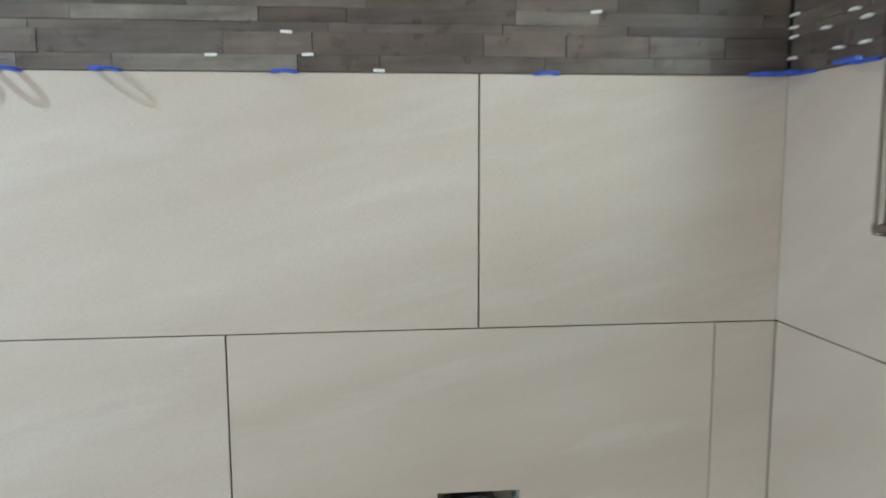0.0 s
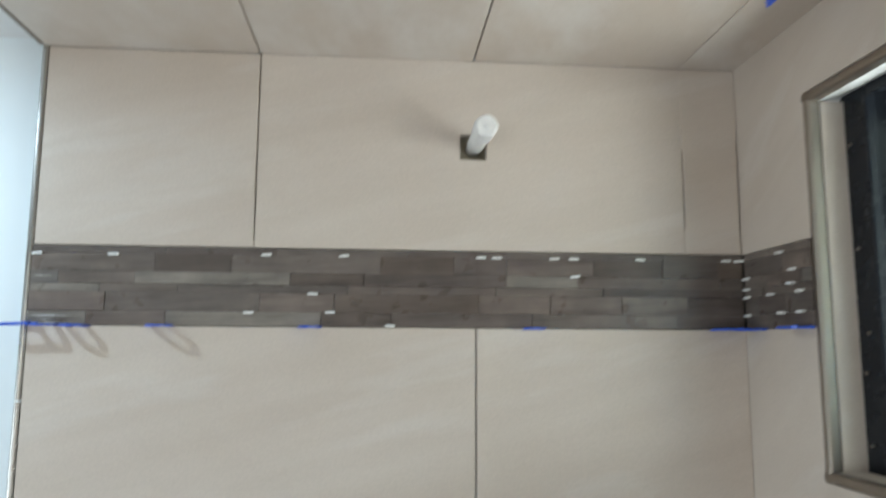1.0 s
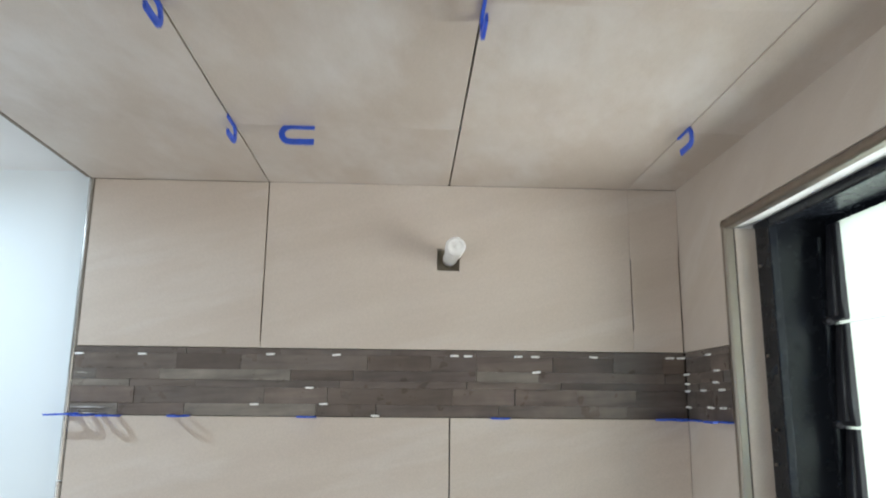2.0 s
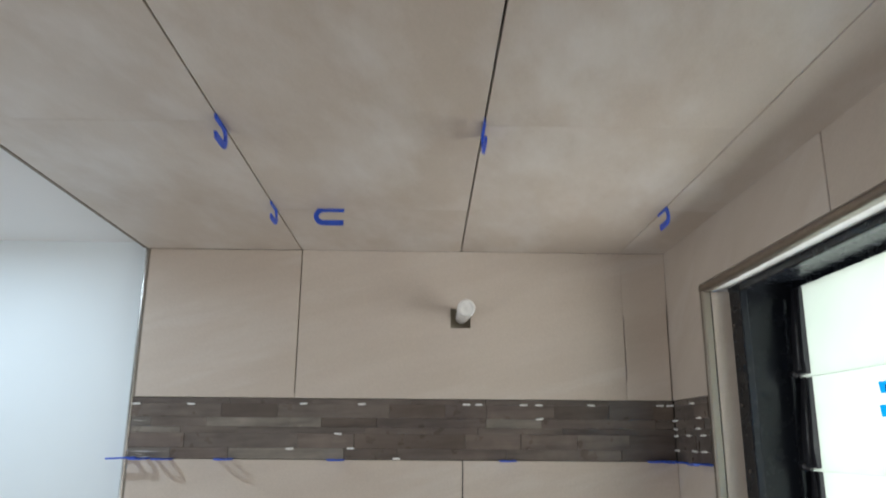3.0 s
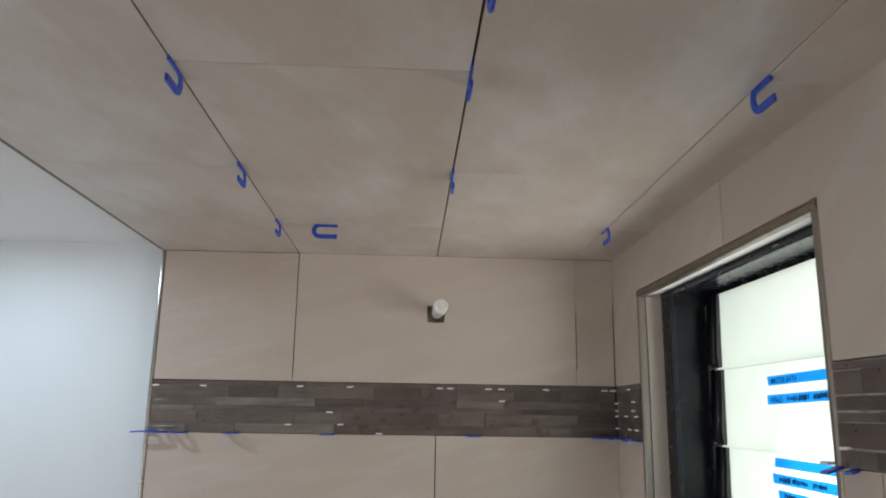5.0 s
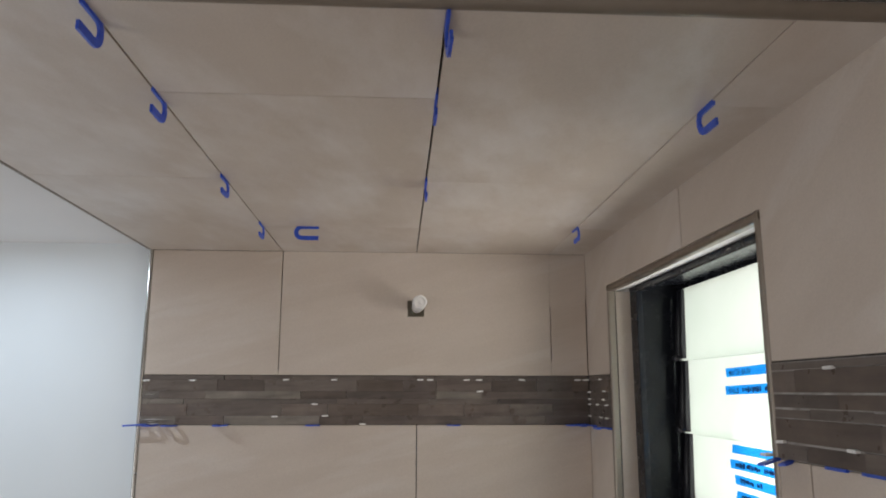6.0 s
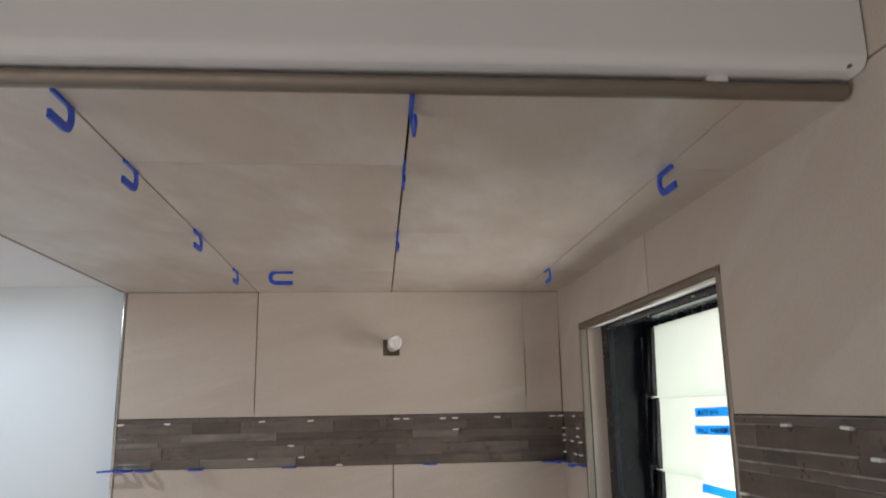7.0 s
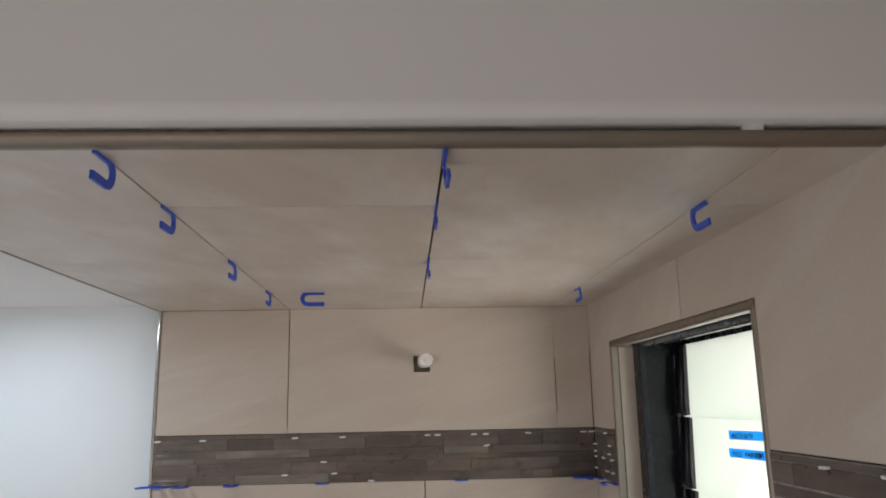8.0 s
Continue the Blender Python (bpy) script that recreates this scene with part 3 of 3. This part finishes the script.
# ---- horseshoe shims ----
def horseshoe(name="horseshoe_shim", length=0.046, width=0.030, leg=0.0078, thick=0.0028):
    """A U of flat plastic in its own x-y plane: the closed end at x = 0, the legs along +x, one leg on y = 0."""
    b2 = bmesh.new()
    steps, outer, inner = 8, [], []
    r1, cx, cy = width / 2, width / 2, width / 2
    arc = [90 + 180 * i / steps for i in range(steps + 1)]
    outer = [(length, width)] + [(cx + r1 * math.cos(radians(a)), cy + r1 * math.sin(radians(a))) for a in arc] + [(length, 0)]
    r2 = r1 - leg
    inner = [(length, width - leg)] + [(cx + r2 * math.cos(radians(a)), cy + r2 * math.sin(radians(a))) for a in arc] + [(length, leg)]
    lay = []
    for z in (-thick / 2, thick / 2):
        lay.append(([b2.verts.new((*p, z)) for p in outer], [b2.verts.new((*p, z)) for p in inner]))
    for o, i2 in lay:
        for k in range(len(o) - 1):
            b2.faces.new((o[k], o[k + 1], i2[k + 1], i2[k]))
    for side in (0, 1):
        for k in range(len(outer) - 1):
            b2.faces.new((lay[0][side][k], lay[0][side][k + 1], lay[1][side][k + 1], lay[1][side][k]))
    for k in (0, -1):
        b2.faces.new((lay[0][0][k], lay[0][1][k], lay[1][1][k], lay[1][0][k]))
    return tagged(link(name, b2, BLUE), "blue plastic horseshoe shim wedged in a tile joint", "tile shim", "blue horseshoe shims")


def basis(at, x, y):
    x, y = Vector(x).normalized(), Vector(y)
    y = (y - x * y.dot(x)).normalized()
    z = x.cross(y)
    return Matrix(((x.x, y.x, z.x, at[0]), (x.y, y.y, z.y, at[1]), (x.z, y.z, z.z, at[2]), (0, 0, 0, 1)))


SUNK = 0.003   # how far the leg sits in the joint
first = horseshoe()
placed = []
# hanging from the ceiling joints; the closed end, the way of the legs, the lean sideways
for x, y, legs, lean, sink in ((-0.1710, -0.126, -1, -0.001, 0.0015), (-0.1722, 0.050, -1, 0.0, 0.002), (-0.1744, 0.356, -1, 0.002, 0.0), (-0.1763, 0.661, -1, 0.001, 0.001),
                               (0.1200, -0.130, -1, 0.003, 0), (0.1200, 0.046, -1, -0.001, 0.004), (0.1200, 0.362, -1, 0.001, 0.001),
                               (0.4142, 0.045, -1, 0.003, 0), (0.4168, 0.612, 1, 0.004, 0.002)):
    placed.append(basis((x, y, ZC + SUNK + sink), (0, legs, 0), (lean / 0.030, 0, -1)))
placed.append(basis((-0.117, 0.648, ZC + SUNK), (1, 0, 0), (0, -0.12, -1)))
# lying in the joint under the mosaic band on the back wall
placed.append(basis((-0.4905, YB + SUNK - 0.004, 1.7525), (1, 0, 0.05), (0, -1, 0)))
placed.append(basis((0.445, YB + SUNK - 0.004, 1.7525), (1, 0, 0.02), (0, -1, 0)))
for x, out, slant, droop in ((-0.4525, 0.030, 0.05, 0.03), (-0.413, 0.033, 0.02, -0.02), (-0.306, 0.034, -0.03, 0.02), (-0.114, 0.022, 0.0, 0.0), (0.187, 0.020, 0.03, 0.0)):
    placed.append(basis((x, YB - out, 1.7525), (slant, 1, droop), (1, 0, 0)))
# and on the right wall, beside the corner and past the window's edge
for y, legs, out, lift in ((0.893, -1, 0.004, 0), (0.785, -1, 0.003, 0), (0.012, -1, -0.0243, 0.0), (-0.046, -1, -0.0247, 0.0)):
    placed.append(basis((XR + SUNK - out, y, 1.7525 + lift), (0, legs, 0), (-1, 0, 0)))
# one that sticks out of the wall beside the window
placed.append(basis((0.506, 0.104, 1.7530), (-0.8, -0.62, -0.10), (0.62, -0.8, 0.05)))
first.matrix_basis = placed[0]
for m in placed[1:]:
    copy_thing(first, m)


# ---- white tile spacers ----
def spacer():
    b2 = bmesh.new()
    box(b2, -0.0066, 0.0066, -0.0042, 0.006, -0.0016, 0.0016)
    return tagged(link("tile_spacer", b2, WHITE, bevel=0.0006), "small white plastic spacer tab between mosaic strips", "tile spacer", "white tile spacers")


tab = spacer()
spots = [(x, YB, z, 0) for x, z in ((-0.453, 1.846), (-0.357, 1.8465), (-0.159, 1.848), (-0.056, 1.848), (0.130, 1.8485), (0.152, 1.8485), (0.232, 1.8485), (0.259, 1.8485),
                                    (0.353, 1.849), (0.477, 1.849), (0.4955, 1.849), (0.2605, 1.824), (-0.0965, 1.7965), (-0.180, 1.771), (-0.073, 1.772), (0.007, 1.755))]
spots += [(XR, y, z, 90) for y, z in ((0.804, 1.849), (0.776, 1.825), (0.783, 1.808), (0.763, 1.797), (0.830, 1.797), (0.806, 1.772), (0.763, 1.772), (0.893, 1.823), (0.893, 1.808),
                                      (0.892, 1.797), (0.893, 1.772), (-0.023, 1.8485), (-0.122, 1.8485), (0.079, 1.772), (-0.050, 1.772), (-0.158, 1.824))]
spots.append((XR - 0.004, 0.110, 1.7560, 90))
for k, (x, y, z, a) in enumerate(spots):
    m = pose(x, y, z, random.uniform(-4, 4), random.uniform(-5, 5), a + random.uniform(-4, 4))
    if k == 0:
        tab.matrix_basis = m
    else:
        copy_thing(tab, m)


# ---- wall tiles, each a plate of its own ----
def tiles(parent, outlines, place, front, back, mat):
    for o in outlines:
        b2 = bmesh.new()
        slab(b2, o, place, front + random.uniform(-0.0003, 0.0003), back)
        part("tile", b2, mat, parent)


def holed(parent, u0, u1, v0, v1, hole, place, front, back, mat):
    """A plate with a square cutout, in one piece."""
    h0, h1, k0, k1 = hole
    b2 = bmesh.new()
    us, vs = (u0, h0, h1, u1), (v0, k0, k1, v1)
    grid = {(i, j, d): b2.verts.new(place(us[i], vs[j], d)) for i in range(4) for j in range(4) for d in (front, back)}
    for i in range(3):
        for j in range(3):
            if (i, j) == (1, 1):
                continue
            for d in (front, back):
                b2.faces.new([grid[i + a, j + c, d] for a, c in ((0, 0), (1, 0), (1, 1), (0, 1))])
    walls = [((0, j), (0, j + 1)) for j in range(3)] + [((3, j), (3, j + 1)) for j in range(3)] + [((i, 0), (i + 1, 0)) for i in range(3)] + [((i, 3), (i + 1, 3)) for i in range(3)]
    walls += [((1, 1), (1, 2)), ((2, 1), (2, 2)), ((1, 1), (2, 1)), ((1, 2), (2, 2))]
    for p, q in walls:
        b2.faces.new((grid[(*p, front)], grid[(*q, front)], grid[(*q, back)], grid[(*p, back)]))
    part("tile", b2, mat, parent)


G = 0.0007
RX = XR - 0.0003
TOP, BAND1, BAND0 = 2.1296, 1.8575, 1.7525
rows = [1.450, 1.146, 0.842, 0.538, 0.234, 0.0]
tiles(wall_back, [[(XL + G, BAND1 + G), (-0.1761, BAND1 + G), (-0.1761, 1.867), (-0.1779, 1.869), (-0.1779, TOP), (XL + G, TOP)], [(0.41955, BAND1 + G), (RX - 0.0023, BAND1 + G), (RX - 0.0019, 2.02), (RX, 2.04), (RX, TOP), (0.41955, TOP), (0.41955, 2.014), (0.4213, 2.006), (0.4217, 1.897), (0.41955, 1.888)]], on_back, YB, 0.9145, TILE_BACK)
holed(wall_back, -0.1758, 0.4194, BAND1 + G, TOP, HOLE, on_back, YB, 0.9145, TILE_BACK)
tiles(wall_back, [rect(XL + G, 0.1222, rows[0] + G, BAND0), rect(0.1242, RX, rows[0] + G, BAND0)], on_back, YB, 0.9145, TILE_BACK)
holed(wall_back, -0.1758, 0.4222, rows[1] + G, rows[0] - G, (VALVE[0], VALVE[1], VALVE[2] + 0.008, VALVE[3]), on_back, YB, 0.9145, TILE_BACK)
tiles(wall_back, [rect(XL + G, -0.1778, rows[1] + G, rows[0] - G), rect(0.4242, RX, rows[1] + G, rows[0] - G)], on_back, YB, 0.9145, TILE_BACK)
for k in range(1, 5):
    cuts = [XL, 0.123, XR - 0.0005] if k % 2 else [XL, -0.177, 0.423, XR - 0.0005]
    tiles(wall_back, [rect(a + G, c - G, rows[k + 1] + G, rows[k] - G) for a, c in zip(cuts, cuts[1:])], on_back, YB, 0.9145, TILE_BACK)

YE, TOP_R = -0.9, 2.1312
tiles(wall_right, [
    # above the band: over the window, and round its near upper corner
    [(YB + 0.0085, BAND1 + G), (YB + 0.0085, TOP_R), (0.3346, TOP_R), (0.3346, WZ1 + G), (WY1 + G, WZ1 + G), (WY1 + G, BAND1 + G)],
    [(0.3320, TOP_R), (-0.170, TOP_R), (-0.170, 2.153), (-0.276, 2.153), (-0.276, BAND1 + 0.0012), (WY0 - G, BAND1 + 0.0012), (WY0 - G, WZ1 + G), (0.3320, WZ1 + G)],
    rect(YE, -0.278, BAND1 + 0.0012, 2.153), rect(-0.58, -0.19, 2.155, 2.44), rect(YE, -0.582, 2.155, 2.44),
    # below the band, round the lower corners of the window
    [(YB + 0.0085, BAND0), (YB + 0.0085, rows[0] + G), (0.40, rows[0] + G), (0.40, WZ0 - G), (WY1 + G, WZ0 - G), (WY1 + G, BAND0)],
    [(0.398, rows[0] + G), (0.032, rows[0] + G), (0.032, BAND0), (WY0 - G, BAND0), (WY0 - G, WZ0 - G), (0.398, WZ0 - G)],
    rect(-0.575, 0.030, rows[0] + G, BAND0), rect(YE, -0.577, rows[0] + G, BAND0)], on_right, XR, 0.5125, TILE_RIGHT)
for k in range(0, 5):
    cuts = [YE, -0.31, 0.30, YB] if k % 2 else [YE, -0.62, -0.01, 0.60, YB]
    tiles(wall_right, [rect(a + G, c - G, rows[k + 1] + G, rows[k] - G) for a, c in zip(cuts, cuts[1:])], on_right, XR, 0.5125, TILE_RIGHT)

# ---- mosaic band: rows of strips, some proud of their neighbours ----
LEVELS = [1.8570, 1.8480, 1.8240, 1.8080, 1.7970, 1.7720, 1.7535]


def strips(parent, row, cuts, tones, place, front, gap_v):
    z0 = LEVELS[row + 1] + gap_v * 0.4
    for (a, c), tone in zip(zip(cuts, cuts[1:]), tones):
        z1 = LEVELS[row] - gap_v * random.choice((0.1, 0.4, 0.8, 1.2))
        b2 = bmesh.new()
        slab(b2, rect(min(a, c) + random.choice((0.0001, 0.0002, 0.0004)), max(a, c) - random.choice((0.0001, 0.0002, 0.0004)), z0, z1), place, front - random.choice((0, 0.0004, 0.0008, 0.0018)), front + 0.0095, 0.0002)
        part("mosaic_strip", b2, MOSAIC[tone], parent)


BX = XR - 0.002
for row, cuts, tones in (
        (0, [XL, -0.29, -0.144, 0.03, 0.164, 0.387, BX], "gtgtgg"),
        (1, [XL, -0.304, -0.204, -0.007, 0.093, 0.166, 0.287, 0.385, 0.464, BX], "gbgbttbgb"),
        (2, [XL, -0.425, -0.328, -0.127, -0.029, 0.165, 0.264, 0.468, BX], "lglbtltg"),
        (3, [XL, -0.373, -0.273, -0.05, 0.15, 0.30, BX], "lggtgt"),
        (4, [XL, -0.365, -0.166, -0.068, 0.128, 0.226, 0.326, 0.42, BX], "tgtbttgt"),
        (5, [XL, -0.388, -0.287, -0.085, 0.008, 0.20, 0.404, BX], "ltlbtgt")):
    strips(wall_back, row, cuts, tones, on_back, YB - 0.0005, 0.0001)
bm = bmesh.new()
box(bm, 0.5027, 0.5127, -0.9, WY0 - 0.001, LEVELS[6], LEVELS[0])
part("thinset", bm, BEDDING, wall_right, "greyish thinset showing between the strips")
for row, corner, near, t1, t2 in (
        (0, [0.90, 0.738], [0.0925, -0.112, -0.30, -0.52, -0.9], "g", "gtgg"),
        (1, [0.90, 0.80, 0.738], [0.0925, 0.045, -0.148, -0.35, -0.55, -0.9], "gt", "tbtgb"),
        (2, [0.90, 0.84, 0.761, 0.738], [0.0925, -0.030, -0.128, -0.33, -0.53, -0.9], "gtl", "gbtgt"),
        (3, [0.90, 0.85, 0.738], [0.0925, 0.022, -0.081, -0.28, -0.48, -0.9], "gg", "ggtgt"),
        (4, [0.90, 0.864, 0.802, 0.738], [0.0925, -0.091, -0.19, -0.39, -0.6, -0.9], "gtg", "btgbt"),
        (5, [0.90, 0.83, 0.738], [0.0925, 0.033, -0.065, -0.26, -0.46, -0.9], "gt", "gbtgt")):
    strips(wall_right, row, corner, t1, on_right, XR - 0.0005, 0.0003)
    strips(wall_right, row, near, t2, on_right, XR - 0.0008, 0.0015)

# thinset smeared along a few strip edges beside the metal trim, strip glints painted in with it
for x0, x1, z, wide in ((XL + 0.002, -0.395, 1.7648, 0.0016), (XL + 0.012, -0.418, 1.7600, 0.0009), (XL + 0.003, -0.404, 1.7560, 0.0013), (XL + 0.006, -0.433, 1.8170, 0.0012)):
    bm = bmesh.new()
    low, high, steps = [], [], 9
    for i in range(steps + 1):
        k = i / steps
        x = x0 + (x1 - x0) * k
        mid = z + random.uniform(-0.0004, 0.0004)
        half = wide * (0.15 + math.sin(math.pi * min(1, k + 0.12)) ** 2) * random.uniform(0.35, 0.75)
        low.append((x, mid - half))
        high.append((x, mid + half))
    slab(bm, low + high[::-1], on_back, YB - 0.0030, YB + 0.002, 0.00005)
    part("thinset", bm, THINSET, wall_back, "pale thinset smear with the strip's glint in its colour")
